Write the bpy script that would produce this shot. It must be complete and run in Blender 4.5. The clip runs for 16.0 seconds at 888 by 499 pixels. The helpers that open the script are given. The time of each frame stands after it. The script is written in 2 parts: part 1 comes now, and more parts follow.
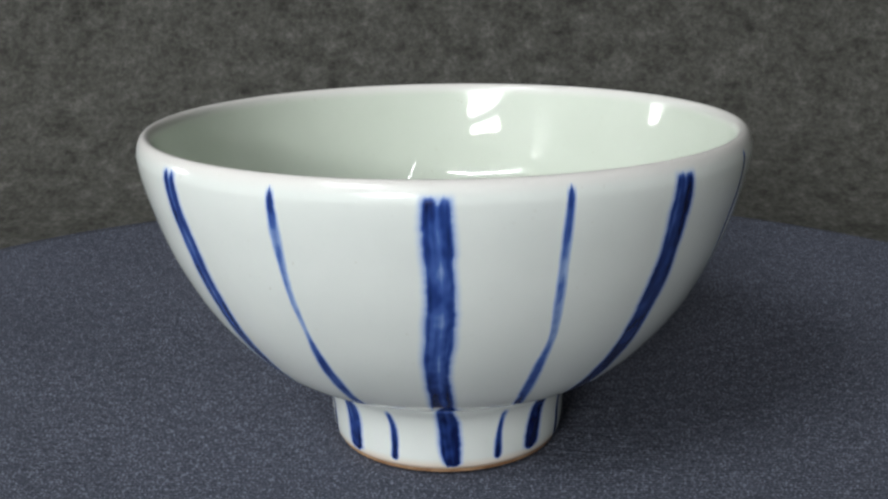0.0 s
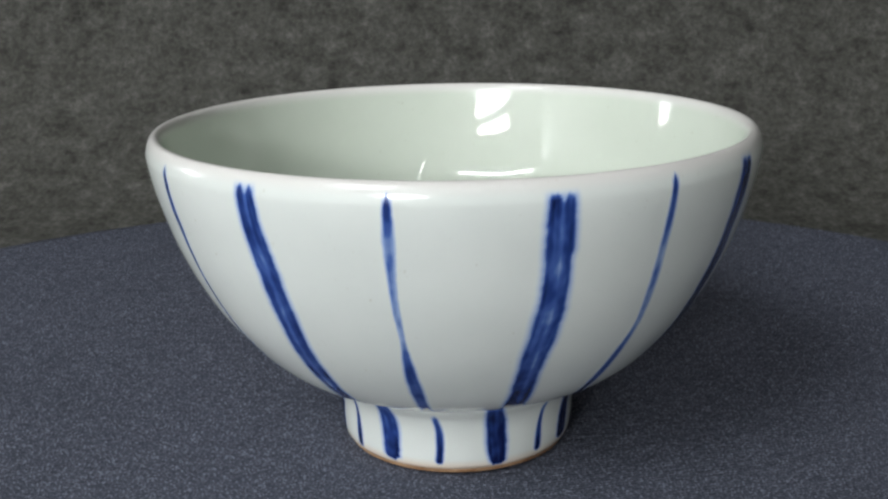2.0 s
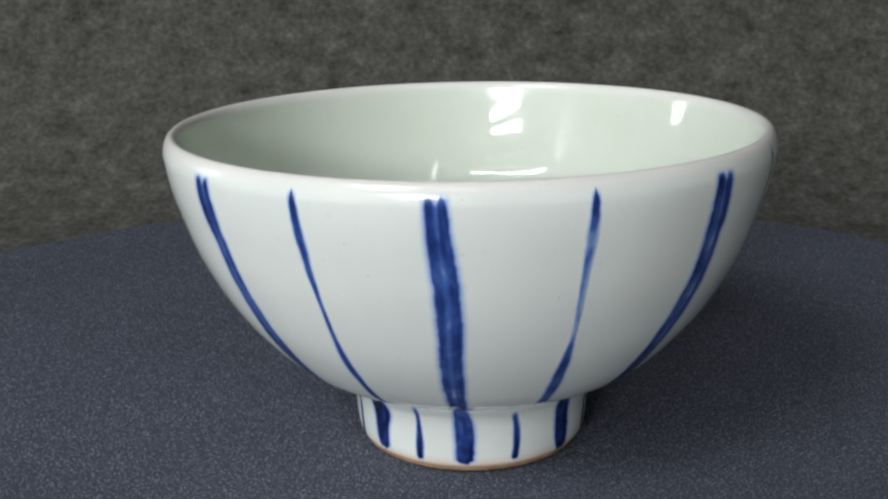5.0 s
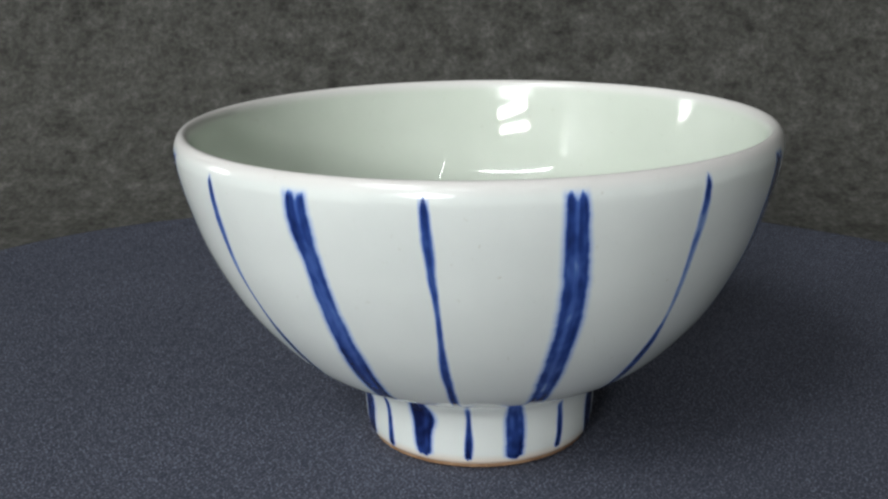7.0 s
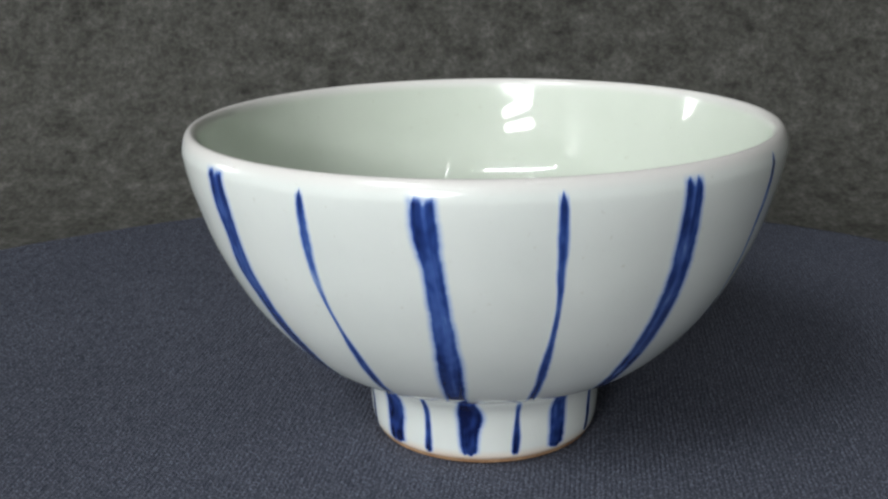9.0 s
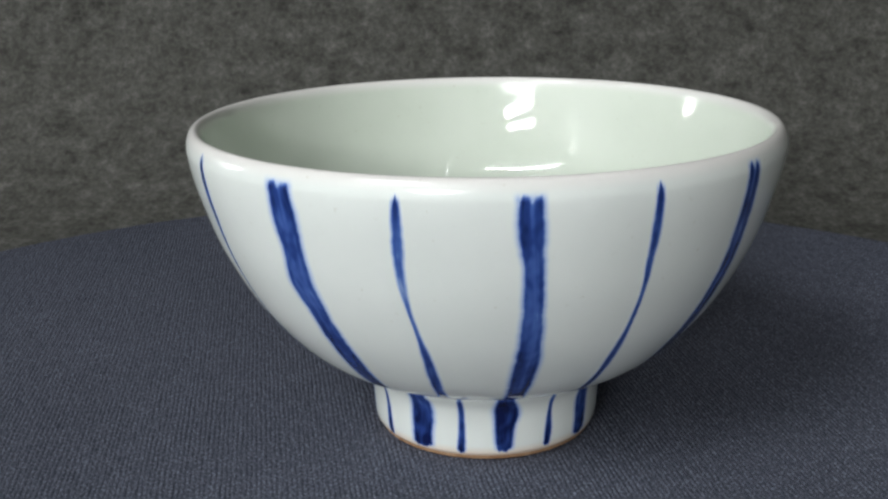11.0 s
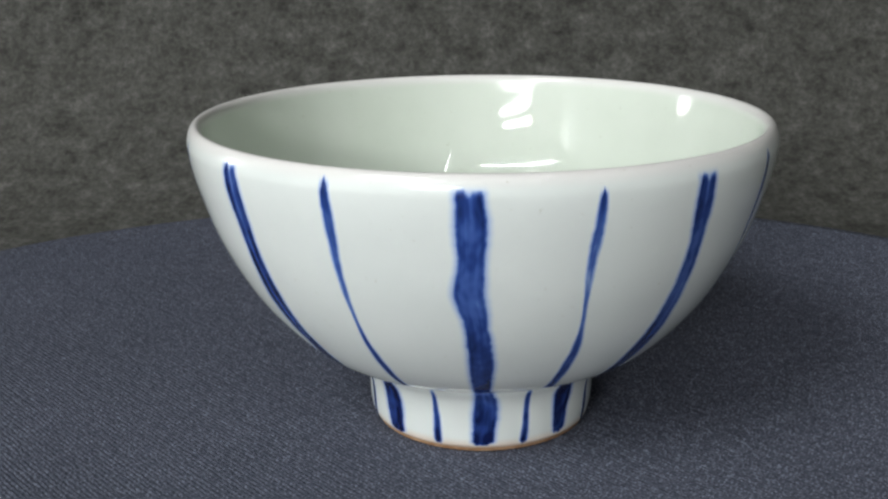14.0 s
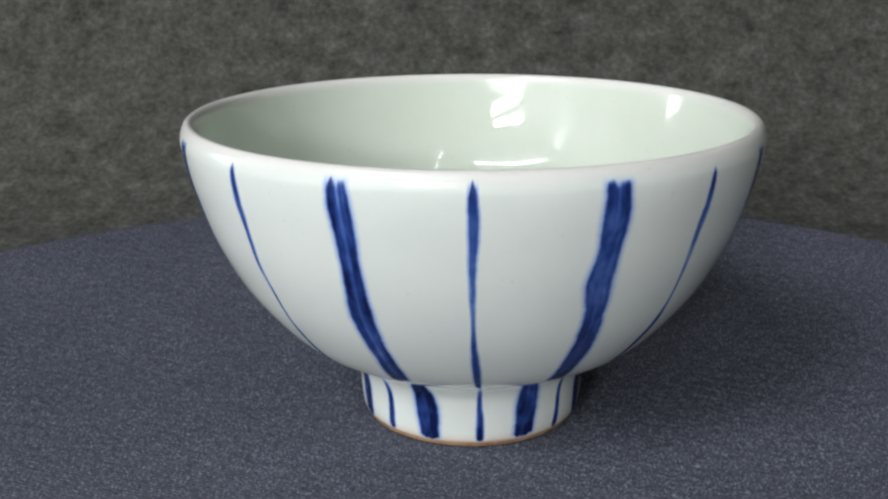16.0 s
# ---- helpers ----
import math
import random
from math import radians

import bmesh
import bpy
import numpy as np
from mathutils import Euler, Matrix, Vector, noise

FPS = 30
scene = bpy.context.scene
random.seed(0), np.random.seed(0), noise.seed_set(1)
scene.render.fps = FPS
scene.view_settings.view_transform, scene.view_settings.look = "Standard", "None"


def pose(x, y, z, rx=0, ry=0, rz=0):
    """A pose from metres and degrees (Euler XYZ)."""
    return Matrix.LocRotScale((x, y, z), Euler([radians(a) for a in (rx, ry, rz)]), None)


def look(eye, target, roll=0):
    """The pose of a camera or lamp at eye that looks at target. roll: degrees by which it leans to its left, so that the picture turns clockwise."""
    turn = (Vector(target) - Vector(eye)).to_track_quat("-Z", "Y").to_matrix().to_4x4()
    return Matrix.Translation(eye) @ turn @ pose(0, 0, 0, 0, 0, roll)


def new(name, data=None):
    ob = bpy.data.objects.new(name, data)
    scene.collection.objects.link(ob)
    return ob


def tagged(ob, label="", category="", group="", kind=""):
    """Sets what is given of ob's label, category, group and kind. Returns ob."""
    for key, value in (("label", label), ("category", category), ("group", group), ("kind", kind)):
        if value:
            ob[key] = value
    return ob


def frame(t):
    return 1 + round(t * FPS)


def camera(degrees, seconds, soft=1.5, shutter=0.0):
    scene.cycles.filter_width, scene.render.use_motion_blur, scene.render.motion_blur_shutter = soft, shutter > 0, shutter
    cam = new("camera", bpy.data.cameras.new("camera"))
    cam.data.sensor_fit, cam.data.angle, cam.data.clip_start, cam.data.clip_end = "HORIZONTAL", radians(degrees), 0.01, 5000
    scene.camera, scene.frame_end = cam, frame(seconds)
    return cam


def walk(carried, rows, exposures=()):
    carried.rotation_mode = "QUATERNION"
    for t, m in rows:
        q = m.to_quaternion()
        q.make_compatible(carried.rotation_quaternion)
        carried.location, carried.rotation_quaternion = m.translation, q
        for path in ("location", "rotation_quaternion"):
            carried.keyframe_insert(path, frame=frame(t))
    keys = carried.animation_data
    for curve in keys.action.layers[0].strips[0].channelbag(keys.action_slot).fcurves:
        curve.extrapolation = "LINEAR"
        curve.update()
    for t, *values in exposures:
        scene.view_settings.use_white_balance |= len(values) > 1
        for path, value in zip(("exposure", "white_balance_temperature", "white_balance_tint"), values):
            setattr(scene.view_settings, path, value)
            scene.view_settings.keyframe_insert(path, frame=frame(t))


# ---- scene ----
EYE, AIM, LEAN = (0.00206, -0.22608, 0.09957), (-0.00223, 0.01456, 0.03194), -0.443
cam = camera(42.16, 16.0, soft=2.5)
STAND = look(EYE, AIM, LEAN)
walk(cam, [(0.0, STAND), (16.0, STAND)], [(0.0, -0.14), (2.5, -0.18), (4.0, -0.17), (7.0, -0.18), (9.0, -0.14), (12.0, -0.10), (13.0, -0.07), (14.0, -0.05), (16.0, -0.04)])

# ---- light: a closed room with ceiling tubes and two small windows, plus an added key panel and wall fill ----
world = bpy.data.worlds.new("world")
world.use_nodes = True
world.node_tree.nodes["Background"].inputs[0].default_value = (0.75, 0.85, 1.0, 1)
world.node_tree.nodes["Background"].inputs[1].default_value = 0.05
scene.world = world
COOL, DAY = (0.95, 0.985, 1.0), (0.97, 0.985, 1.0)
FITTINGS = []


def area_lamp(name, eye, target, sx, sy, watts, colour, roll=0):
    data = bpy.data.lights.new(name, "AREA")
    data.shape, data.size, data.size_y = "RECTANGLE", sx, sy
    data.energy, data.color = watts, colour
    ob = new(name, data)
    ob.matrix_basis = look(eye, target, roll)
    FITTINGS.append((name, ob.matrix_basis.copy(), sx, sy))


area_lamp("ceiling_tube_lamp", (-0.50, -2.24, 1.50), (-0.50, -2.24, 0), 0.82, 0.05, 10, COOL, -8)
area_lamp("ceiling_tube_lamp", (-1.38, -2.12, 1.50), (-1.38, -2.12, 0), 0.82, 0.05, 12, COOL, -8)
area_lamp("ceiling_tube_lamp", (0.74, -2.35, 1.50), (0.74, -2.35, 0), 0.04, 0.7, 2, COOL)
# made-up key light, out of view, set for shadow direction and falloff
area_lamp("added_key_panel", (-0.60, -0.81, 0.96), (-0.15, -0.2, 0), 0.40, 0.40, 8.0, COOL)
# added fill from no known lamp: brightens the white walls of the corner behind the camera
area_lamp("added_wall_fill", (-1.55, -2.70, 1.15), (-1.55, -3.25, 0.35), 1.4, 0.1, 9, COOL)
area_lamp("added_wall_fill", (-1.90, -2.45, 1.15), (-2.45, -2.45, 0.35), 1.4, 0.1, 32, COOL, 90)
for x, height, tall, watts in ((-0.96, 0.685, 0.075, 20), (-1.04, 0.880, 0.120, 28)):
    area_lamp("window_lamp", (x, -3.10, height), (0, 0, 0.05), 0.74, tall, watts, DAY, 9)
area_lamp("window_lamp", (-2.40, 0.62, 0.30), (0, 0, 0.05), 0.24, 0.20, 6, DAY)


# ---- materials ----
def material(name, rough, colour=(0.5, 0.5, 0.5), spec=0.5):
    m = bpy.data.materials.new(name)
    m.use_nodes = True
    b = m.node_tree.nodes["Principled BSDF"]
    b.inputs["Base Color"].default_value = (*colour, 1)
    b.inputs["Roughness"].default_value = rough
    b.inputs["Specular IOR Level"].default_value = spec
    return m, m.node_tree, b


def node(tree, kind, **values):
    n = tree.nodes.new(kind)
    for key, value in values.items():
        n.inputs[key.replace("_", " ")].default_value = value
    return n


def coords(tree, scale=(1, 1, 1), space="Object"):
    c, m = tree.nodes.new("ShaderNodeTexCoord"), tree.nodes.new("ShaderNodeMapping")
    m.inputs["Scale"].default_value = scale
    tree.links.new(c.outputs[space], m.inputs["Vector"])
    return m.outputs["Vector"]


def noisy(tree, vector, scale, detail=3.0, rough=0.55):
    n = node(tree, "ShaderNodeTexNoise", Scale=scale, Detail=detail, Roughness=rough)
    tree.links.new(vector, n.inputs["Vector"])
    return n.outputs["Fac"]


def ramp(tree, fac, stops):
    r = tree.nodes.new("ShaderNodeValToRGB")
    while len(r.color_ramp.elements) < len(stops):
        r.color_ramp.elements.new(0.5)
    for e, (at, colour) in zip(r.color_ramp.elements, stops):
        e.position, e.color = at, (*colour, 1)
    tree.links.new(fac, r.inputs["Fac"])
    return r.outputs["Color"]


def mixed(tree, a, b, fac, kind="MIX"):
    m = tree.nodes.new("ShaderNodeMix")
    m.data_type, m.blend_type = "RGBA", kind
    for socket, value in ((m.inputs[6], a), (m.inputs[7], b), (m.inputs[0], fac)):
        if isinstance(value, (tuple, float, int)):
            socket.default_value = value
        else:
            tree.links.new(value, socket)
    return m.outputs[2]


def bumped(tree, bsdf, height, strength, distance, under=None):
    b = node(tree, "ShaderNodeBump", Strength=strength, Distance=distance)
    tree.links.new(height, b.inputs["Height"])
    if under:
        tree.links.new(under, b.inputs["Normal"])
    tree.links.new(b.outputs["Normal"], bsdf.inputs["Normal"])
    return b.outputs["Normal"]


GLAZE_A, GLAZE_B = (0.72, 0.765, 0.735), (0.765, 0.805, 0.775)


def glaze(name, ink=False, pale=GLAZE_A, deep=GLAZE_B, thins_at=None, waves=0.16):
    m, tree, b = material(name, 0.045, spec=0.5)
    at = coords(tree)
    colour = ramp(tree, noisy(tree, at, 55, 4), [(0.3, pale), (0.7, deep)])
    if thins_at:
        # the green glaze thins out to white towards the lip
        split, rise = tree.nodes.new("ShaderNodeSeparateXYZ"), node(tree, "ShaderNodeMapRange")
        tree.links.new(at, split.inputs[0])
        tree.links.new(split.outputs["Z"], rise.inputs["Value"])
        rise.inputs["From Min"].default_value, rise.inputs["From Max"].default_value = thins_at
        colour = mixed(tree, colour, (*GLAZE_A, 1), rise.outputs["Result"])
    split, rise = tree.nodes.new("ShaderNodeSeparateXYZ"), node(tree, "ShaderNodeMapRange")
    tree.links.new(at, split.inputs[0])
    tree.links.new(split.outputs["Z"], rise.inputs["Value"])
    rise.inputs["From Min"].default_value, rise.inputs["From Max"].default_value = 0.0612, 0.0632
    colour = mixed(tree, colour, (0.75, 0.735, 0.71, 1), rise.outputs["Result"])
    matt = node(tree, "ShaderNodeMapRange")
    matt.inputs["To Min"].default_value, matt.inputs["To Max"].default_value = 0.045, 0.19
    matt.inputs["From Min"].default_value, matt.inputs["From Max"].default_value = 0.0590, 0.0618
    tree.links.new(split.outputs["Z"], matt.inputs["Value"])
    tree.links.new(matt.outputs["Result"], b.inputs["Roughness"])
    low = node(tree, "ShaderNodeMapRange")
    tree.links.new(split.outputs["Z"], low.inputs["Value"])
    low.inputs["From Min"].default_value, low.inputs["From Max"].default_value = 0.0034, 0.0008
    colour = mixed(tree, colour, (0.76, 0.60, 0.46, 1), low.outputs["Result"])
    specks = ramp(tree, noisy(tree, at, 900, 2), [(0.70, (1, 1, 1)), (0.80, (0.86, 0.84, 0.80))])
    colour = mixed(tree, colour, specks, 1.0, "MULTIPLY")
    if ink:
        a = tree.nodes.new("ShaderNodeAttribute")
        a.attribute_name = "ink"
        blue = ramp(tree, a.outputs["Fac"], [(0.0, (0.62, 0.70, 0.79)), (0.22, (0.30, 0.42, 0.68)), (0.45, (0.062, 0.130, 0.40)),
                                             (0.70, (0.020, 0.052, 0.225)), (1.0, (0.004, 0.009, 0.060))])
        edge = node(tree, "ShaderNodeMapRange")
        edge.inputs["From Max"].default_value = 0.22
        tree.links.new(a.outputs["Fac"], edge.inputs["Value"])
        colour = mixed(tree, colour, blue, edge.outputs["Result"])
    tree.links.new(colour, b.inputs["Base Color"])
    bumped(tree, b, noisy(tree, at, 42, 1), waves, 0.0006)
    return m


porcelain = glaze("celadon_white_glaze")
celadon = glaze("pale_celadon_glaze", pale=(0.62, 0.68, 0.595), deep=(0.66, 0.715, 0.635), thins_at=(0.0618, 0.0634), waves=0.13)
cobalt = glaze("cobalt_under_glaze", ink=True)

biscuit, tree, b = material("bare_biscuit_clay", 0.8, spec=0.3)
tree.links.new(ramp(tree, noisy(tree, coords(tree), 300, 3), [(0.3, (0.30, 0.15, 0.07)), (0.7, (0.52, 0.33, 0.19))]), b.inputs["Base Color"])

cloth, tree, b = material("slate_blue_cloth", 0.85, spec=0.1)
at = coords(tree)
fuzz = noisy(tree, at, 2300, 2, 0.6)
dots = node(tree, "ShaderNodeTexVoronoi", Scale=1750.0)
tree.links.new(at, dots.inputs["Vector"])
nap = tree.nodes.new("ShaderNodeMath")
nap.operation, nap.use_clamp = "MULTIPLY_ADD", True
tree.links.new(dots.outputs["Distance"], nap.inputs[0])
tree.links.new(fuzz, nap.inputs[2])
nap.inputs[1].default_value = -0.42
grain = nap.outputs[0]
tone = ramp(tree, noisy(tree, at, 9, 3), [(0.3, (0.072, 0.079, 0.104)), (0.7, (0.090, 0.098, 0.128))])
speck = ramp(tree, grain, [(0.12, (0.66, 0.66, 0.67)), (0.27, (0.90, 0.90, 0.91)), (0.38, (1.30, 1.30, 1.29)), (0.48, (2.6, 2.58, 2.54))])
tree.links.new(mixed(tree, tone, speck, 1.0, "MULTIPLY"), b.inputs["Base Color"])
bumped(tree, b, grain, 0.4, 0.0004)

felt, tree, b = material("grey_wool_felt", 0.95, spec=0.1)
at = coords(tree)
blotch = noisy(tree, coords(tree, (0.95, 1.0, 1.05)), 118, 5, 0.66)
fibre = noisy(tree, at, 420, 3, 0.65)
tone = ramp(tree, blotch, [(0.30, (0.040, 0.040, 0.036)), (0.44, (0.066, 0.066, 0.059)), (0.56, (0.080, 0.080, 0.073)), (0.70, (0.115, 0.115, 0.105))])
hair = ramp(tree, fibre, [(0.3, (0.70, 0.70, 0.70)), (0.5, (1, 1, 1)), (0.7, (1.35, 1.35, 1.33))])
tree.links.new(mixed(tree, tone, hair, 1.0, "MULTIPLY"), b.inputs["Base Color"])
bumped(tree, b, fibre, 0.5, 0.001)

platter_paint = material("dark_turntable_plastic", 0.5, (0.03, 0.03, 0.035))[0]


def plaster(name, colour):
    m, tree, b = material(name, 0.9, spec=0.2)
    dark = tuple(0.85 * c for c in colour)
    tree.links.new(ramp(tree, noisy(tree, coords(tree), 6, 4), [(0.3, dark), (0.7, colour)]), b.inputs["Base Color"])
    return m


wall_paint, dim_paint = plaster("white_wall_paint", (0.78, 0.78, 0.76)), plaster("grey_wall_paint", (0.108, 0.104, 0.080))
ceiling_paint, floor_paint = plaster("ceiling_paint", (0.50, 0.50, 0.49)), plaster("floor_paint", (0.22, 0.20, 0.18))
fitting_paint = material("white_enamel", 0.4, (0.7, 0.7, 0.69))[0]


# ---- building helpers ----
def link_mesh(name, bm, mat, smooth=True):
    data = bpy.data.meshes.new(name)
    bm.to_mesh(data)
    bm.free()
    data.materials.append(mat)
    data.polygons.foreach_set("use_smooth", [smooth] * len(data.polygons))
    return new(name, data)


def part(name, bm, mat, parent, label="", smooth=True):
    ob = link_mesh(name, bm, mat, smooth)
    ob.parent = parent
    return tagged(ob, label)


def revolved(outline, steps, closed_start=False, closed_end=False, wave=None):
    """A surface turned about z from (radius, height) pairs; the first and last pair may close on the axis."""
    bm, rings = bmesh.new(), []
    for k, (r, z) in enumerate(outline):
        if (k == 0 and closed_start) or (k == len(outline) - 1 and closed_end):
            rings.append([bm.verts.new((0, 0, z))])
            continue
        ring = []
        for i in range(steps):
            a = 2 * math.pi * i / steps
            rr, zz = wave(r, z, a) if wave else (r, z)
            ring.append(bm.verts.new((rr * math.cos(a), rr * math.sin(a), zz)))
        rings.append(ring)
    for lo, hi in zip(rings, rings[1:]):
        for i in range(steps):
            j = (i + 1) % steps
            if len(lo) == 1:
                bm.faces.new((lo[0], hi[j], hi[i]))
            elif len(hi) == 1:
                bm.faces.new((lo[i], lo[j], hi[0]))
            else:
                bm.faces.new((lo[i], lo[j], hi[j], hi[i]))
    return bm


def smooth_line(points, per=8):
    """A Catmull-Rom line through the points."""
    line, n = [], len(points)
    for i in range(n - 1):
        a, b, c, d = (Vector(points[min(max(k, 0), n - 1)]) for k in (i - 1, i, i + 1, i + 2))
        for s in range(per):
            u = s / per
            line.append(tuple(0.5 * ((2 * b) + (c - a) * u + (2 * a - 5 * b + 4 * c - d) * u * u + (3 * b - a - 3 * c + d) * u ** 3)))
    line.append(tuple(points[-1]))
    return line


def box(name, x0, x1, y0, y1, z0, z1, mat, label):
    bm = bmesh.new()
    bmesh.ops.create_cube(bm, size=1, matrix=Matrix.Translation(((x0 + x1) / 2, (y0 + y1) / 2, (z0 + z1) / 2)) @ Matrix.Diagonal((x1 - x0, y1 - y0, z1 - z0, 1)))
    return tagged(link_mesh(name, bm, mat, False), label, name.split("_")[0], kind="structure")


# ---- the room and the backdrop ----
box("floor", -2.6, 2.6, -3.4, 2.0, -0.90, -0.80, floor_paint, "plain brown floor of the room")
box("ceiling", -2.6, 2.6, -3.4, 2.0, 1.62, 1.72, ceiling_paint, "plain white ceiling of the room")
# unseen walls, added: pale ones bounce light, dark ones keep the right side dim
box("wall_south", -2.6, 2.6, -3.4, -3.25, -0.80, 1.62, wall_paint, "added unseen off-white wall that bounces light")
box("wall_north", -2.6, 2.6, 1.85, 2.0, -0.80, 1.62, dim_paint, "added unseen wall kept dark to hold back bounced light")
box("wall_west", -2.6, -2.45, -3.25, 1.85, -0.80, 1.62, wall_paint, "added unseen off-white wall that bounces light")
box("wall_east", 2.45, 2.6, -3.25, 1.85, -0.80, 1.62, dim_paint, "added unseen wall kept dark to hold back bounced light")


def backdrop():
    """A felt sheet that lies on the table and rises behind the turntable in one sweep."""
    line = [(-0.75, -0.030), (0.10, -0.030)]
    line += [(0.20 + 0.12 * math.sin(a), -0.030 + 0.12 * (1 - math.cos(a))) for a in (math.radians(d) for d in range(0, 88, 6))]
    line += [(0.325, 0.2), (0.335, 0.45), (0.345, 0.75)]
    bm, rows, n = bmesh.new(), [], 80
    for y, z in line:
        row = []
        for i in range(n + 1):
            x = -0.9 + 1.8 * i / n
            row.append(bm.verts.new((x, y + 0.004 * noise.noise((x * 5, z * 2.0, 3)) * min(1, max(0, (z + 0.03) * 12)), z)))
        rows.append(row)
    for lo, hi in zip(rows, rows[1:]):
        for i in range(n):
            bm.faces.new((lo[i], lo[i + 1], hi[i + 1], hi[i]))
    ob = link_mesh("backdrop", bm, felt)
    solid = ob.modifiers.new("thickness", "SOLIDIFY")
    solid.thickness, solid.offset = 0.003, -1
    return tagged(ob, "mottled grey wool felt backdrop behind the turntable", "backdrop", kind="structure")


def bars(rows):
    """Bevelled bars, each given by its two corners, in one mesh."""
    bm = bmesh.new()
    for (x0, y0, z0), (x1, y1, z1) in rows:
        m = Matrix.Translation(((x0 + x1) / 2, (y0 + y1) / 2, (z0 + z1) / 2)) @ Matrix.Diagonal((x1 - x0, y1 - y0, z1 - z0, 1))
        bmesh.ops.create_cube(bm, size=1, matrix=m)
    bmesh.ops.bevel(bm, geom=bm.edges[:], offset=0.003, segments=2, affect="EDGES", clamp_overlap=True)
    return bm


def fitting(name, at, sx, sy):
    """An assumed, unseen body that holds a lamp: in its own space the light leaves downwards, along -z."""
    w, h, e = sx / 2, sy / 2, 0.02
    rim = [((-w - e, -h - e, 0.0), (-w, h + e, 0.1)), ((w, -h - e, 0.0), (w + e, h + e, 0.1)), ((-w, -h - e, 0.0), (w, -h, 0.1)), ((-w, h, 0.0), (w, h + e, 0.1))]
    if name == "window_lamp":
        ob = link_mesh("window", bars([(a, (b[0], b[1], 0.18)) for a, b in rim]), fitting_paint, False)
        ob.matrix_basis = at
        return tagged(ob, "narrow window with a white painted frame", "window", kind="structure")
    # the rod-hung panel and the wall bars are invented to carry added light
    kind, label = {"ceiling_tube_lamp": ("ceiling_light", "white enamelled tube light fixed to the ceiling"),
                   "added_key_panel": ("key_panel_holder", "added unseen square panel on a thin rod, holding the key light"),
                   "added_wall_fill": ("wall_fill_holder", "added unseen long bar on brackets, holding fill light for the wall")}[name]
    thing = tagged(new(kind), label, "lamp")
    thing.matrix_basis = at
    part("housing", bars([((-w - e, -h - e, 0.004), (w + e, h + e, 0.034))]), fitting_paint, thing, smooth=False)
    back = at.inverted().to_3x3() @ (Vector((0, 0, 1)) if kind != "wall_fill_holder" else Vector((-1, 0, 0)) if at.translation.x < -1.8 else Vector((0, -1, 0)))
    reach = 1.62 - at.translation.z if kind != "wall_fill_holder" else 0.56
    for side in ((0,) if kind == "key_panel_holder" else (-0.8, 0.8)):
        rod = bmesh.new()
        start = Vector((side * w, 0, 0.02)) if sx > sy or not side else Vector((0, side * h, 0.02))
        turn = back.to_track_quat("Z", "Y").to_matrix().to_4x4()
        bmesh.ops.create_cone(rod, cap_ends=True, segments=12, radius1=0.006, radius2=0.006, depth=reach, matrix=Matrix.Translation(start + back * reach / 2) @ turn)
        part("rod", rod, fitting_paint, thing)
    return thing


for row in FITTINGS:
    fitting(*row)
backdrop()
box("table_top", -0.95, 0.95, -0.78, 0.45, -0.075, -0.0345, floor_paint, "brown table top under the felt")


# ---- the turntable with its cloth ----
RIB, RIB_TURN, RIB_HEIGHT = 0.00095, math.radians(11), 0.00013


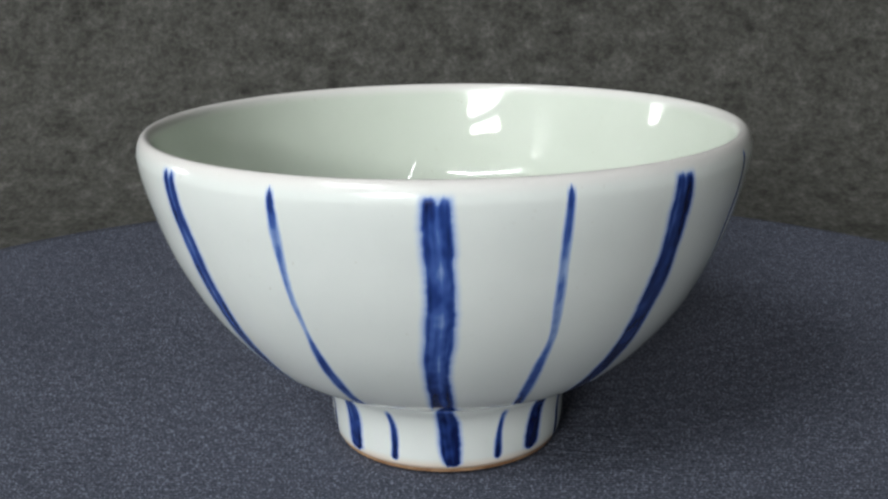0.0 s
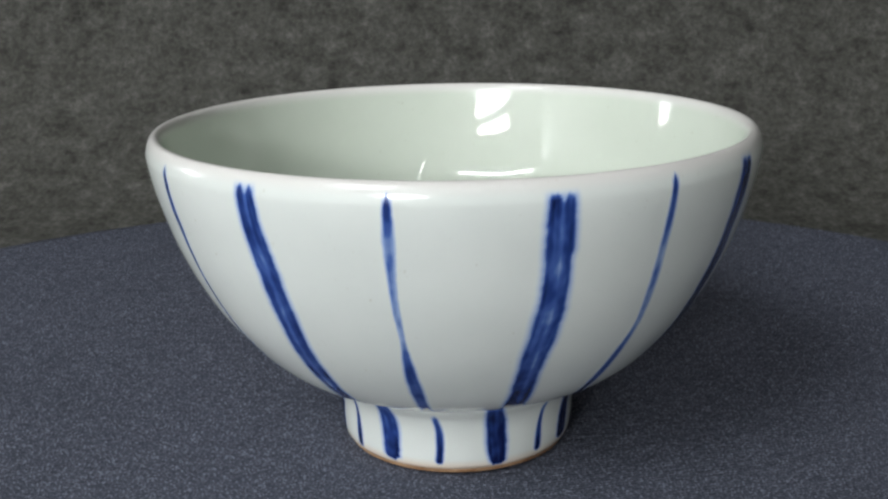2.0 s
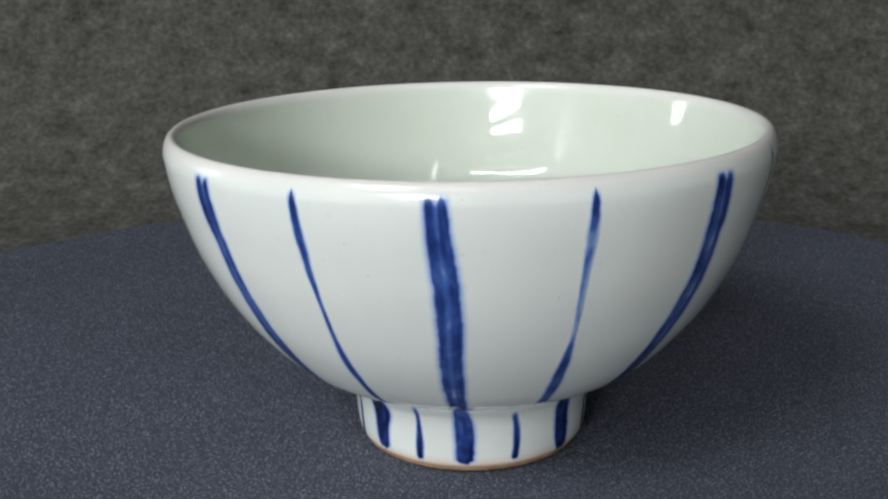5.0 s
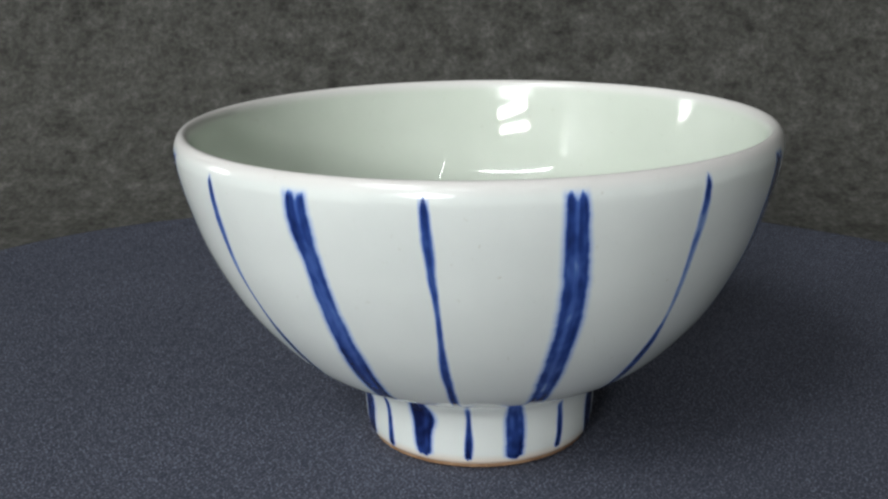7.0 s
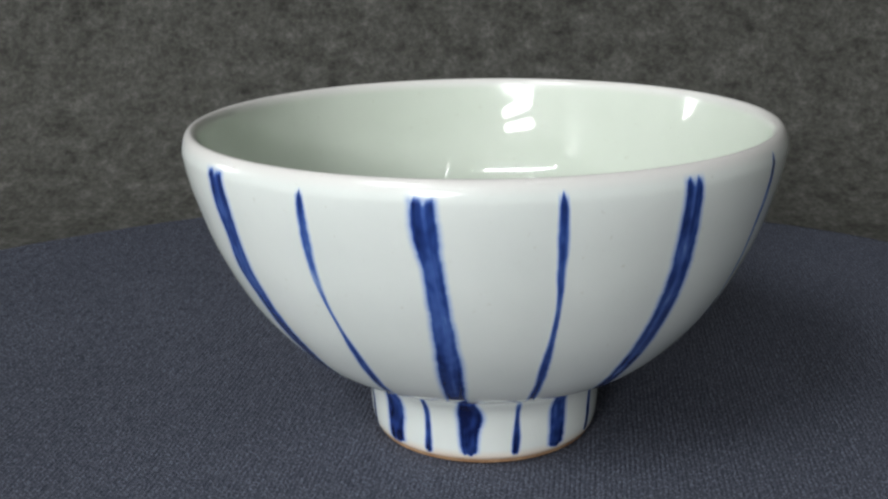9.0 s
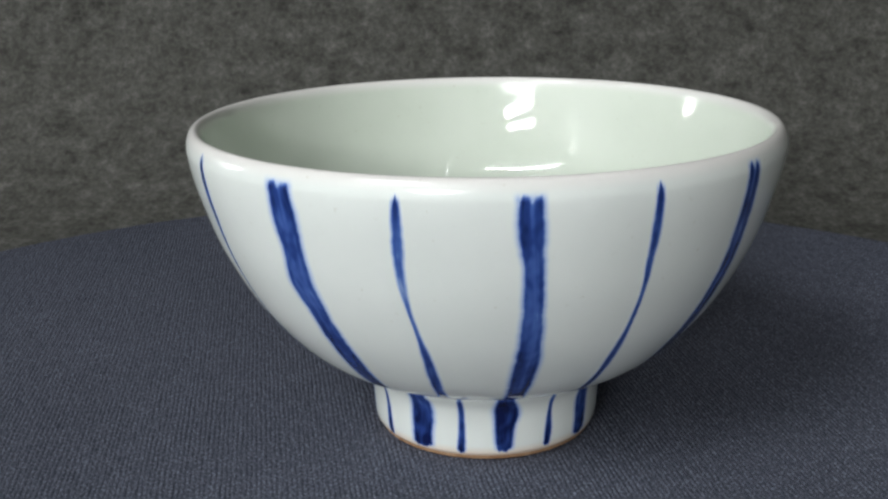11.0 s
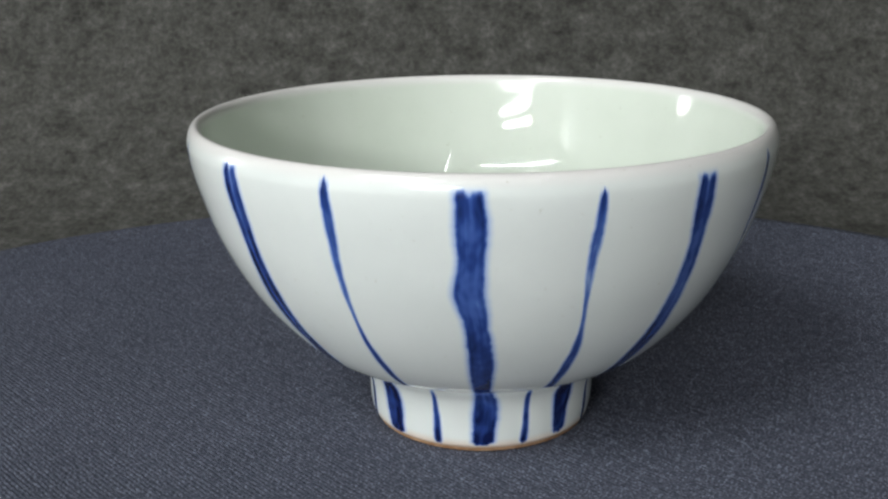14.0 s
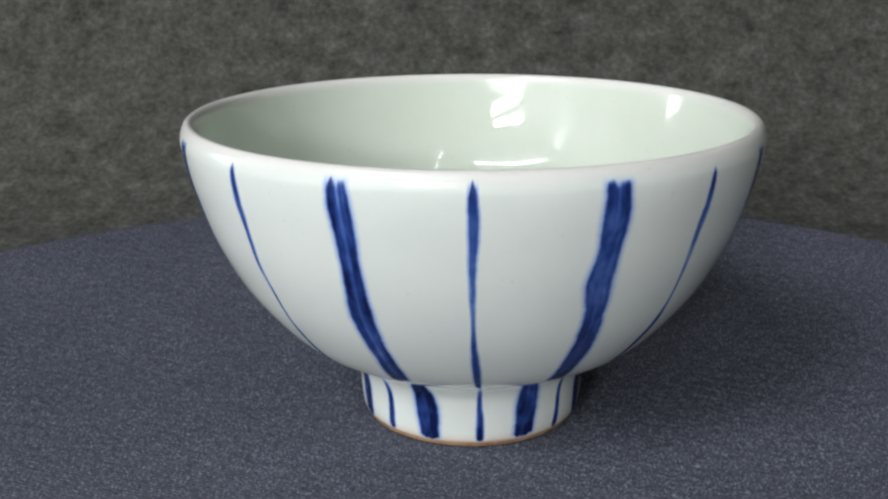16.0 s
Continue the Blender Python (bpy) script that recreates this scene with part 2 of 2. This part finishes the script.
def weave(thing, radius):
    """The cloth's ribs, broken into grains of uneven height, as one sheet of fine relief."""
    across, on = RIB / 4, 0.0008
    n, m = int(radius / across), int(radius / on)
    rng = np.random.default_rng(5)
    u, v = np.meshgrid(np.arange(-n, n + 1) * across, np.arange(-m, m + 1) * on, indexing="ij")
    rib = np.round(np.arange(-n, n + 1) / 4).astype(int)
    rib -= rib.min()
    grain = rng.random((rib.max() + 1, 2 * m + 1))
    grain = 0.25 * np.roll(grain, 1, 1) + 0.75 * grain
    # the ribs wander, and each grain stands at its own height
    drift = rng.standard_normal((rib.max() + 1, 2 * m + 1))
    for _ in range(8):
        drift = 0.25 * np.roll(drift, 1, 1) + 0.5 * drift + 0.25 * np.roll(drift, -1, 1)
    patch = 0.85 + 0.1 * np.sin(610 * u + 2 * np.sin(170 * v)) * np.sin(430 * v + 3 * np.sin(240 * u))
    height = RIB_HEIGHT * np.cos(2 * np.pi * u / RIB + 1.5 * drift[rib]) * (0.15 + 1.5 * grain[rib]) * patch + 0.00005 * rng.standard_normal(u.shape)
    height -= 1.65 * RIB_HEIGHT + 0.00016
    c, s = math.cos(RIB_TURN), math.sin(RIB_TURN)
    x, y = c * u - s * v, s * u + c * v
    r, a = np.hypot(x, y), np.arctan2(y, x)
    k = np.clip((r - 0.12) / 0.08, 0, 1) ** 2
    height += k * (0.0004 * np.sin(3 * a + 1) + 0.0003 * np.sin(7 * a))
    index = np.arange(u.size).reshape(u.shape)
    inside = r < radius
    whole = inside[:-1, :-1] & inside[1:, :-1] & inside[:-1, 1:] & inside[1:, 1:]
    quads = np.stack([index[:-1, :-1][whole], index[1:, :-1][whole], index[1:, 1:][whole], index[:-1, 1:][whole]], 1)
    used = np.unique(quads)
    renumber = np.zeros(u.size, int)
    renumber[used] = np.arange(len(used))
    places = np.stack([x.ravel(), y.ravel(), height.ravel()], 1)[used]
    data = bpy.data.meshes.new("weave")
    data.vertices.add(len(used))
    data.vertices.foreach_set("co", places.astype(np.float32).ravel())
    data.loops.add(quads.size)
    data.loops.foreach_set("vertex_index", renumber[quads].astype(np.int32).ravel())
    data.polygons.add(len(quads))
    data.polygons.foreach_set("loop_start", np.arange(0, quads.size, 4, dtype=np.int32))
    data.update(calc_edges=True)
    data.polygons.foreach_set("use_smooth", np.ones(len(quads), bool))
    data.materials.append(cloth)
    ob = new("weave", data)
    ob.parent = thing
    return tagged(ob, "raised broken ribs of the slate blue weave")


def build_turntable():
    thing = tagged(new("turntable"), "round turntable covered with a slate blue cloth", "turntable")
    part("platter", revolved([(0, -0.018), (0.196, -0.018), (0.198, -0.016), (0.198, -0.004), (0.197, -0.002), (0, -0.002)], 96, True, True),
         platter_paint, thing, "dark plastic platter under the cloth")
    part("base", revolved([(0, -0.0298), (0.12, -0.0298), (0.12, -0.018), (0, -0.018)], 64, True, True), platter_paint, thing, "dark plastic base")

    def wave(r, z, a):
        ruffle = 0.0016 * math.sin(2 * a + 0.6) + 0.0012 * math.sin(5 * a) + 0.0006 * math.sin(11 * a + 1)
        lift = 0.0004 * math.sin(3 * a + 1) + 0.0003 * math.sin(7 * a)
        k = min(1, max(0, (r - 0.12) / 0.08))
        return r + ruffle * k * k, z + lift * k * k

    top = [(0, -0.001)] + [(0.02 * k, -0.001) for k in range(1, 10)] + [(0.194, -0.0009), (0.1985, -0.0010), (0.2, -0.0018), (0.2005, -0.004), (0.2005, -0.015), (0.1995, -0.015), (0.1993, -0.004), (0.198, -0.0018), (0.19, -0.0016), (0, -0.0016)]
    part("cloth_cover", revolved(top, 160, True, True, wave), cloth, thing, "slate blue grained cloth cover with a soft edge")
    tagged(weave(thing, 0.1955), kind="stuff")
    return thing


# ---- the bowl ----
OUTER = [(0.0258, 0.0147), (0.0275, 0.0149), (0.0300, 0.0160), (0.0353, 0.0188), (0.0411, 0.0241), (0.0473, 0.0320), (0.0526, 0.0420), (0.0559, 0.0515), (0.0572, 0.0565), (0.0577, 0.0598)]
LIP = [(0.0560 + 0.0017 * math.cos(math.radians(a)), 0.0598 + 0.0039 * math.sin(math.radians(a))) for a in range(15, 91, 15)]
LIP += [(0.0560 + 0.0013 * math.cos(math.radians(a)), 0.0612 + 0.0025 * math.sin(math.radians(a))) for a in range(110, 171, 20)]
INNER = [(0.0545, 0.0602), (0.0537, 0.0555), (0.0520, 0.0480), (0.0485, 0.0390), (0.0438, 0.0310), (0.0375, 0.0238), (0.0300, 0.0178), (0.0225, 0.0142), (0.0140, 0.0124), (0.0070, 0.0119), (0.0, 0.0118)]
FOOT = [(0.0221, 0.0010), (0.0228, 0.0018), (0.0232, 0.0035), (0.02345, 0.0060), (0.0236, 0.0085), (0.0239, 0.0105), (0.0244, 0.0120), (0.02515, 0.0132), (0.0256, 0.0140), (0.0258, 0.0147)]


def softened(line, step=0.00022, passes=5):
    """The line at even steps, with its corners eased."""
    lengths = [0.0]
    for (r0, z0), (r1, z1) in zip(line, line[1:]):
        lengths.append(lengths[-1] + math.hypot(r1 - r0, z1 - z0))
    n = int(lengths[-1] / step)
    at = np.linspace(0, lengths[-1], n + 1)
    even = np.stack([np.interp(at, lengths, [p[0] for p in line]), np.interp(at, lengths, [p[1] for p in line])], 1)
    for _ in range(passes):
        even[1:-1] = 0.25 * even[:-2] + 0.5 * even[1:-1] + 0.25 * even[2:]
    return [(float(r), float(z)) for r, z in even]


OUTER_LINE, FOOT_LINE = smooth_line(OUTER + LIP[:3], 14), smooth_line(FOOT, 8)


def along(line, s):
    """The radius, height and outward normal at the share s of a line's length."""
    steps = [math.hypot(r1 - r0, z1 - z0) for (r0, z0), (r1, z1) in zip(line, line[1:])]
    left = s * sum(steps)
    for step, (r0, z0), (r1, z1) in zip(steps, line, line[1:]):
        if left <= step + 1e-9:
            u = left / step
            return r0 + (r1 - r0) * u, z0 + (z1 - z0) * u, Vector((z1 - z0, r0 - r1)).normalized()
        left -= step
    return (*line[-1], Vector((1, 0)))


def curve_at(values, s):
    """Smooth values at even steps, read at the share s."""
    k = s * (len(values) - 1)
    i = min(int(k), len(values) - 2)
    u = k - i
    a, b, c, d = (values[min(max(j, 0), len(values) - 1)] for j in (i - 1, i, i + 1, i + 2))
    return 0.5 * (2 * b + (c - a) * u + (2 * a - 5 * b + 4 * c - d) * u * u + (3 * b - a - 3 * c + d) * u ** 3)


def stroke(name, bowl, line, low, high, centres, widths, inks, fork=0.0, seed=0, channel=0.0):
    """One brush stroke on the wall: centres in degrees, half-widths in mm and ink from its lower to its upper end.
    fork: how far the tip splits; channel: the paler run along its middle."""
    bm = bmesh.new()
    ink = bm.verts.layers.float.new("ink")
    length = sum(math.hypot(r1 - r0, z1 - z0) for (r0, z0), (r1, z1) in zip(line, line[1:])) * 1000
    rows, n, m = [], 110 if len(centres) > 5 else 60, 26
    bottom, top = max(0.0, low - 0.4 / length), min(1.0, high + 0.4 / length)
    for j in range(n + 1):
        share = j / n
        s = bottom + (top - bottom) * share
        t = min(1, max(0, (s - low) / (high - low)))
        r, z, d = along(line, s)
        half = max(0.12, curve_at(widths, t)) * 0.001
        middle = math.radians(curve_at(centres, t))
        up, down = (high - s) * length, (s - low) * length
        row = []
        for i in range(m + 1):
            u = 3.0 * i / m - 1.5
            mm = half * 1000
            edge = 2 if u > 0 else -2
            ragged = (0.16 * noise.noise((seed * 3 + edge, s * length * 0.30, 1.5)) + 0.10 * noise.noise((seed * 5 + edge, s * length * 0.9, 9)) + 0.05 * noise.noise((seed * 7 + edge, s * length * 2.2, 4))) * min(1, 1.3 / mm)
            side = abs(u) + ragged
            soft = min(0.55, 0.46 / mm)
            x = min(1, max(0, (1 + soft * 0.6 - side) / (2 * soft)))
            body = x * x * (3 - 2 * x)
            # the ends: split hairs or a point above, rounded below, in mm
            if fork:
                reach = 1.2 + 1.6 * fork * max(0, 1 - abs(u - 0.08) * 2.6) + 1.3 * max(0, abs(u) - 0.6) + 0.5 * noise.noise((u * 3 + seed, 5, 2))
            else:
                reach = 0.4 + 2.6 * abs(u) * min(1, mm) + 0.3 * noise.noise((u * 2 + seed, 5, 2))
            x = min(1, max(0, (up - reach + 0.9) / 1.1)) if len(centres) > 5 else min(1, max(0, (up + 0.3 - 0.5 * noise.noise((u * 2 + seed, 3, 3))) / 1.5))
            body *= x
            reach = 0.15 + 0.9 * u * u * min(1, mm * 0.7) + (0.35 if len(centres) > 5 else 0.9) * noise.noise((u * 2.4 + seed, 8, 4))
            body *= min(1, max(0, (down - reach + 0.5) / 0.6))
            along_mm, across = s * length, u * mm
            streak = 0.10 * noise.noise((across * 1.5 + seed * 7, along_mm * 0.05, 0.3)) + 0.08 * noise.noise((across * 4 + seed, along_mm * 0.10, 4))
            streak += 0.12 * max(0, 1 - down / 7) + 0.24 * noise.noise((across * 0.45, along_mm * 0.20 + seed * 9, 7)) + 0.12 * noise.noise((across * 1.1, along_mm * 0.6 + seed, 17))
            if len(centres) <= 5:
                streak += 0.16 * noise.noise((across * 0.8 + seed, along_mm * 0.5, 21)) + 0.10 * max(0, 1 - down / 4)
            pale = 0.30 * bool(fork) * max(0, 1 - abs(u - 0.05) * 4.5) * max(0, 1 - up / 9) + channel * max(0, 1 - abs(u - 0.12 * math.sin(seed * 2.0) - 0.15 * noise.noise((s * length * 0.06, seed, 3))) * 3.2)
            pale += (0.05 if fork else 0.13 if len(centres) > 5 else 0.0) * math.sin(math.pi * t)
            rim = 0.10 * max(0, 1 - abs(side - 0.75) / 0.25)
            halo = 0.20 * min(1, max(0, (1.46 - side) / 0.42)) * min(1, max(0, (up + 0.2) / 1.2)) * min(1, max(0, (down + 0.2) / 1.0))
            value = max(halo, body * (curve_at(inks, t) - 0.02 + streak - pale + rim))
            a = middle + u * half / r
            lift = 0.00001 + 0.00003 * min(1, max(0, (1.5 - abs(u)) / 0.4)) * min(1, 12 * min(share, 1 - share))
            v = bm.verts.new(((r + lift * d[0]) * math.cos(a), (r + lift * d[0]) * math.sin(a), z + lift * d[1]))
            v[ink] = min(1, max(0, value))
            row.append(v)
        rows.append(row)
    for lo, hi in zip(rows, rows[1:]):
        for i in range(m):
            bm.faces.new((lo[i], lo[i + 1], hi[i + 1], hi[i]))
    return part(name, bm, cobalt, bowl)


def paint(bowl):
    """The brushwork: wide double-tipped strokes and thin ones by turns, each with a dab below it on the footring."""
    wide = "broad cobalt blue brush stroke with a split tip"
    thin = "thin cobalt blue brush line thickened near its ends"

    def body(seed, fork, low, high, centres, widths, inks, channel=0.0):
        ob = stroke("painted_stripe", bowl, OUTER_LINE, low, high, centres, widths, inks, fork, seed, channel)
        tagged(ob, wide if fork else thin)

    def dab(seed, low, high, centres, widths, inks, channel=0.0):
        stroke("foot_stripe", bowl, FOOT_LINE, low, high, centres, widths, inks, 0.0, seed + 50, channel)

    # running on round the wall; every list goes from the lower to the upper end
    body(1, 0.5, 0.114, 0.989, [11.6, 11.1, 10.7, 10.6, 11.2, 11.7, 11.6, 11.4, 11.3], [1.9, 2.1, 2.1, 2.2, 2.45, 2.45, 2.3, 2.5, 2.2], [0.8, 0.82, 0.8, 0.74, 0.66, 0.64, 0.66, 0.74, 0.84], 0.2)
    dab(1, 0.07, 1.0, [14.6, 13.6, 12.6, 11.2], [1.5, 2.05, 2.0, 1.6], [0.9, 0.95, 0.92, 0.8], 0.1)
    body(2, 0, 0.072, 0.994, [33.5, 32.6, 31.9, 31.9, 32.5, 32.0, 31.6, 31.4, 31.6], [0.7, 0.95, 1.05, 0.9, 0.6, 0.78, 0.75, 0.8, 0.6], [0.75, 0.72, 0.72, 0.74, 0.55, 0.52, 0.54, 0.62, 0.8])
    dab(2, 0.14, 0.883, [36.2, 36.2, 37.2, 38.4], [0.78, 0.8, 0.55, 0.6], [0.9, 0.8, 0.6, 0.4])
    body(3, 0.3, 0.114, 0.994, [52.0, 52.6, 53.2, 53.3, 53.2, 53.4, 53.5, 53.4, 53.5], [1.7, 2.1, 2.3, 2.2, 2.3, 2.4, 2.2, 2.5, 2.0], [0.86, 0.88, 0.9, 0.9, 0.86, 0.82, 0.8, 0.86, 0.84])
    dab(3, 0.14, 1.0, [55.5, 56.5, 57.5, 58.6], [1.85, 1.9, 1.8, 1.7], [0.95, 0.97, 0.95, 0.85])
    body(4, 0, 0.093, 0.989, [-13.2, -13.7, -14.1, -14.3, -14.4, -14.7, -14.8, -14.6, -14.6], [0.9, 1.05, 1.1, 0.95, 0.45, 0.52, 0.65, 0.9, 0.6], [0.66, 0.68, 0.70, 0.88, 0.5, 0.5, 0.54, 0.6, 0.82])
    dab(4, 0.13, 0.864, [-13.3, -12.7, -13.0, -14.8], [0.8, 0.75, 0.68, 0.6], [0.92, 0.8, 0.7, 0.6])
    body(5, 0.6, 0.104, 0.994, [-37.2, -37.4, -37.5, -37.5, -37.3, -37.2, -37.6, -38.3, -38.7], [1.5, 1.7, 1.9, 2.0, 2.15, 2.25, 2.15, 2.0, 1.8], [0.72, 0.7, 0.74, 0.72, 0.74, 0.72, 0.76, 0.78, 0.84], 0.2)
    dab(5, 0.1, 1.0, [-36.9, -37.0, -37.5, -38.8], [1.75, 1.95, 1.85, 1.3], [0.8, 0.74, 0.72, 0.7])
    body(6, 0, 0.104, 0.984, [-59.8, -60.2, -60.4, -60.6, -60.5, -60.5, -60.9, -61.2, -61.5], [0.7, 0.75, 0.78, 0.8, 0.5, 0.45, 0.7, 0.85, 0.65], [0.86, 0.88, 0.88, 0.9, 0.8, 0.66, 0.78, 0.8, 0.82])
    dab(6, 0.11, 0.96, [-58.8, -58.4, -58.3, -58.6], [0.75, 0.72, 0.48, 0.55], [0.92, 0.82, 0.72, 0.5])
    body(7, 0.55, 0.114, 0.984, [-81.3, -81.2, -81.0, -80.8, -80.9, -81.2, -81.7, -82.4, -82.7], [1.7, 1.9, 2.15, 2.15, 1.9, 1.8, 1.75, 2.15, 2.0], [0.84, 0.84, 0.82, 0.78, 0.68, 0.66, 0.70, 0.76, 0.82], 0.12)
    dab(7, 0.11, 1.0, [-80.7, -80.7, -80.0, -81.2], [1.65, 1.9, 2.4, 1.6], [0.84, 0.92, 0.98, 0.9])
    body(8, 0, 0.114, 0.973, [-102.0, -102.0, -101.9, -101.9, -102.6, -103.4, -103.7, -103.4, -103.2], [0.85, 0.9, 0.97, 0.8, 0.42, 0.5, 0.8, 0.95, 0.6], [0.8, 0.8, 0.82, 0.86, 0.66, 0.6, 0.6, 0.66, 0.82])
    dab(8, 0.08, 0.96, [-101.2, -100.8, -100.8, -100.9], [0.85, 0.68, 0.6, 0.55], [0.95, 0.75, 0.72, 0.72])
    body(9, 0.5, 0.114, 0.989, [-122.3, -122.3, -122.4, -122.8, -123.5, -124.6, -124.2, -124.1, -124.5], [1.6, 1.85, 2.15, 2.25, 2.15, 2.6, 2.25, 2.6, 2.3], [0.8, 0.8, 0.8, 0.82, 0.78, 0.68, 0.70, 0.74, 0.8], 0.08)
    dab(9, 0.08, 1.0, [-121.5, -121.0, -120.2, -121.4], [2.15, 2.35, 2.4, 1.9], [0.9, 0.86, 0.8, 0.74], 0.08)
    body(10, 0, 0.104, 0.994, [-145.8, -146.4, -147.1, -147.7, -147.9, -148.1, -148.1, -148.0, -148.1], [0.5, 0.65, 0.85, 0.55, 0.4, 0.6, 0.8, 1.0, 0.7], [0.78, 0.8, 0.84, 0.78, 0.6, 0.6, 0.66, 0.74, 0.84])
    dab(10, 0.07, 0.96, [-143.8, -143.9, -144.3, -144.2], [0.85, 0.78, 0.5, 0.4], [0.95, 0.85, 0.74, 0.66])
    body(11, 0.35, 0.093, 0.994, [-169.5, -169.3, -169.3, -169.8, -170.2, -169.8, -169.7, -169.9, -170.2], [1.8, 1.95, 1.95, 2.05, 2.3, 2.05, 1.9, 2.2, 1.8], [0.88, 0.86, 0.84, 0.8, 0.9, 0.92, 0.8, 0.84, 0.86], 0.26)
    dab(11, 0.06, 1.0, [-168.7, -169.2, -170.5, -172.4], [1.9, 2.35, 2.35, 1.6], [0.9, 0.86, 0.9, 0.9], 0.1)
    body(12, 0, 0.114, 0.984, [-195.0, -194.8, -194.3, -193.6, -193.0, -193.2, -192.8, -192.8, -192.7], [0.9, 0.9, 0.7, 0.4, 0.4, 0.55, 0.65, 0.95, 0.6], [0.8, 0.8, 0.78, 0.7, 0.66, 0.68, 0.72, 0.8, 0.84])
    dab(12, 0.08, 0.864, [-191.6, -190.9, -191.2, -193.0], [0.9, 0.85, 0.75, 0.6], [0.9, 0.84, 0.8, 0.7])
    # the far side
    for k, (a, broad) in enumerate(((-215.5, True), (-238.5, False), (98.5, True), (75.5, False))):
        turn = [a + 0.9, a + 0.5, a, a - 0.3, a]
        body(13 + k, 0.4 if broad else 0, 0.10, 0.985, turn, [1.7, 2.0, 2.2, 2.3, 2.2] if broad else [0.8, 0.95, 0.5, 0.8, 0.6], [0.84, 0.82, 0.78, 0.8, 0.84], 0.08 if broad else 0)
        dab(13 + k, 0.09, 0.9, [a + 3, a + 2.5, a + 2], [1.8, 2.0, 1.7] if broad else [0.8, 0.75, 0.5], [0.9, 0.86, 0.8])


def build_bowl():
    bowl = tagged(new("bowl"), "white porcelain rice bowl with blue painted stripes on a footring", "bowl")
    whole = softened(smooth_line(OUTER + LIP + INNER, 12))
    top = max(range(len(whole)), key=lambda k: whole[k][1])
    # the inside was thrown in one sweep: ease its curve well past the lip
    inside = np.array(whole[top + 14:])
    for _ in range(260):
        inside[1:-1] = 0.25 * inside[:-2] + 0.5 * inside[1:-1] + 0.25 * inside[2:]
    whole[top + 14:] = [(float(r), float(z)) for r, z in inside]
    seam = next(k for k in range(top, len(whole)) if whole[k][1] < 0.0631)
    part("wall", revolved(whole[:seam + 1], 320), porcelain, bowl, "glossy white glazed outer wall and lip")
    part("interior", revolved(whole[seam:], 320, False, True), celadon, bowl, "glossy pale celadon green glazed inside")
    under = [(0.0187, 0.0012), (0.0180, 0.0035), (0.0165, 0.0050), (0.0, 0.0055)]
    part("footring", revolved(FOOT_LINE, 384), porcelain, bowl, "short glazed white footring")
    part("underside", revolved(under[::-1], 96, True), porcelain, bowl, "glazed underside within the footring")
    part("foot_rim", revolved([(0.0187, 0.0013), (0.0190, 0.0003), (0.0196, 0.0), (0.0214, 0.0), (0.0219, 0.0003), (0.0221, 0.0011)], 192), biscuit, bowl, "unglazed orange brown clay rim")
    paint(bowl)
    return bowl


turntable, bowl = build_turntable(), build_bowl()


# ---- the turning: seconds and the turntable's angle in degrees ----
TURN = [(0.0, -101.54), (0.5, -98.77), (1.0, -92.67), (1.5, -88.9), (2.0, -84.67), (2.5, -80.2), (3.0, -76.08), (3.5, -72.05), (4.0, -66.98),
        (6.5, -41.69), (7.0, -37.1), (7.5, -32.42), (8.0, -26.27), (8.5, -21.23), (9.0, -17.31), (11.5, 4.74), (12.0, 11.71), (12.5, 17.31),
        (13.0, 22.15), (13.5, 27.67), (14.0, 31.79), (14.5, 38.79), (15.0, 46.1), (15.5, 52.63), (16.0, 57.86)]
SEAT = pose(0.00656, 0, 0, 0.462, -0.340, 0)


def motions():
    walk(turntable, [(t, pose(0, 0, 0, 0, 0, a)) for t, a in TURN])
    walk(bowl, [(t, pose(0, 0, 0, 0, 0, a) @ SEAT) for t, a in TURN])


motions()
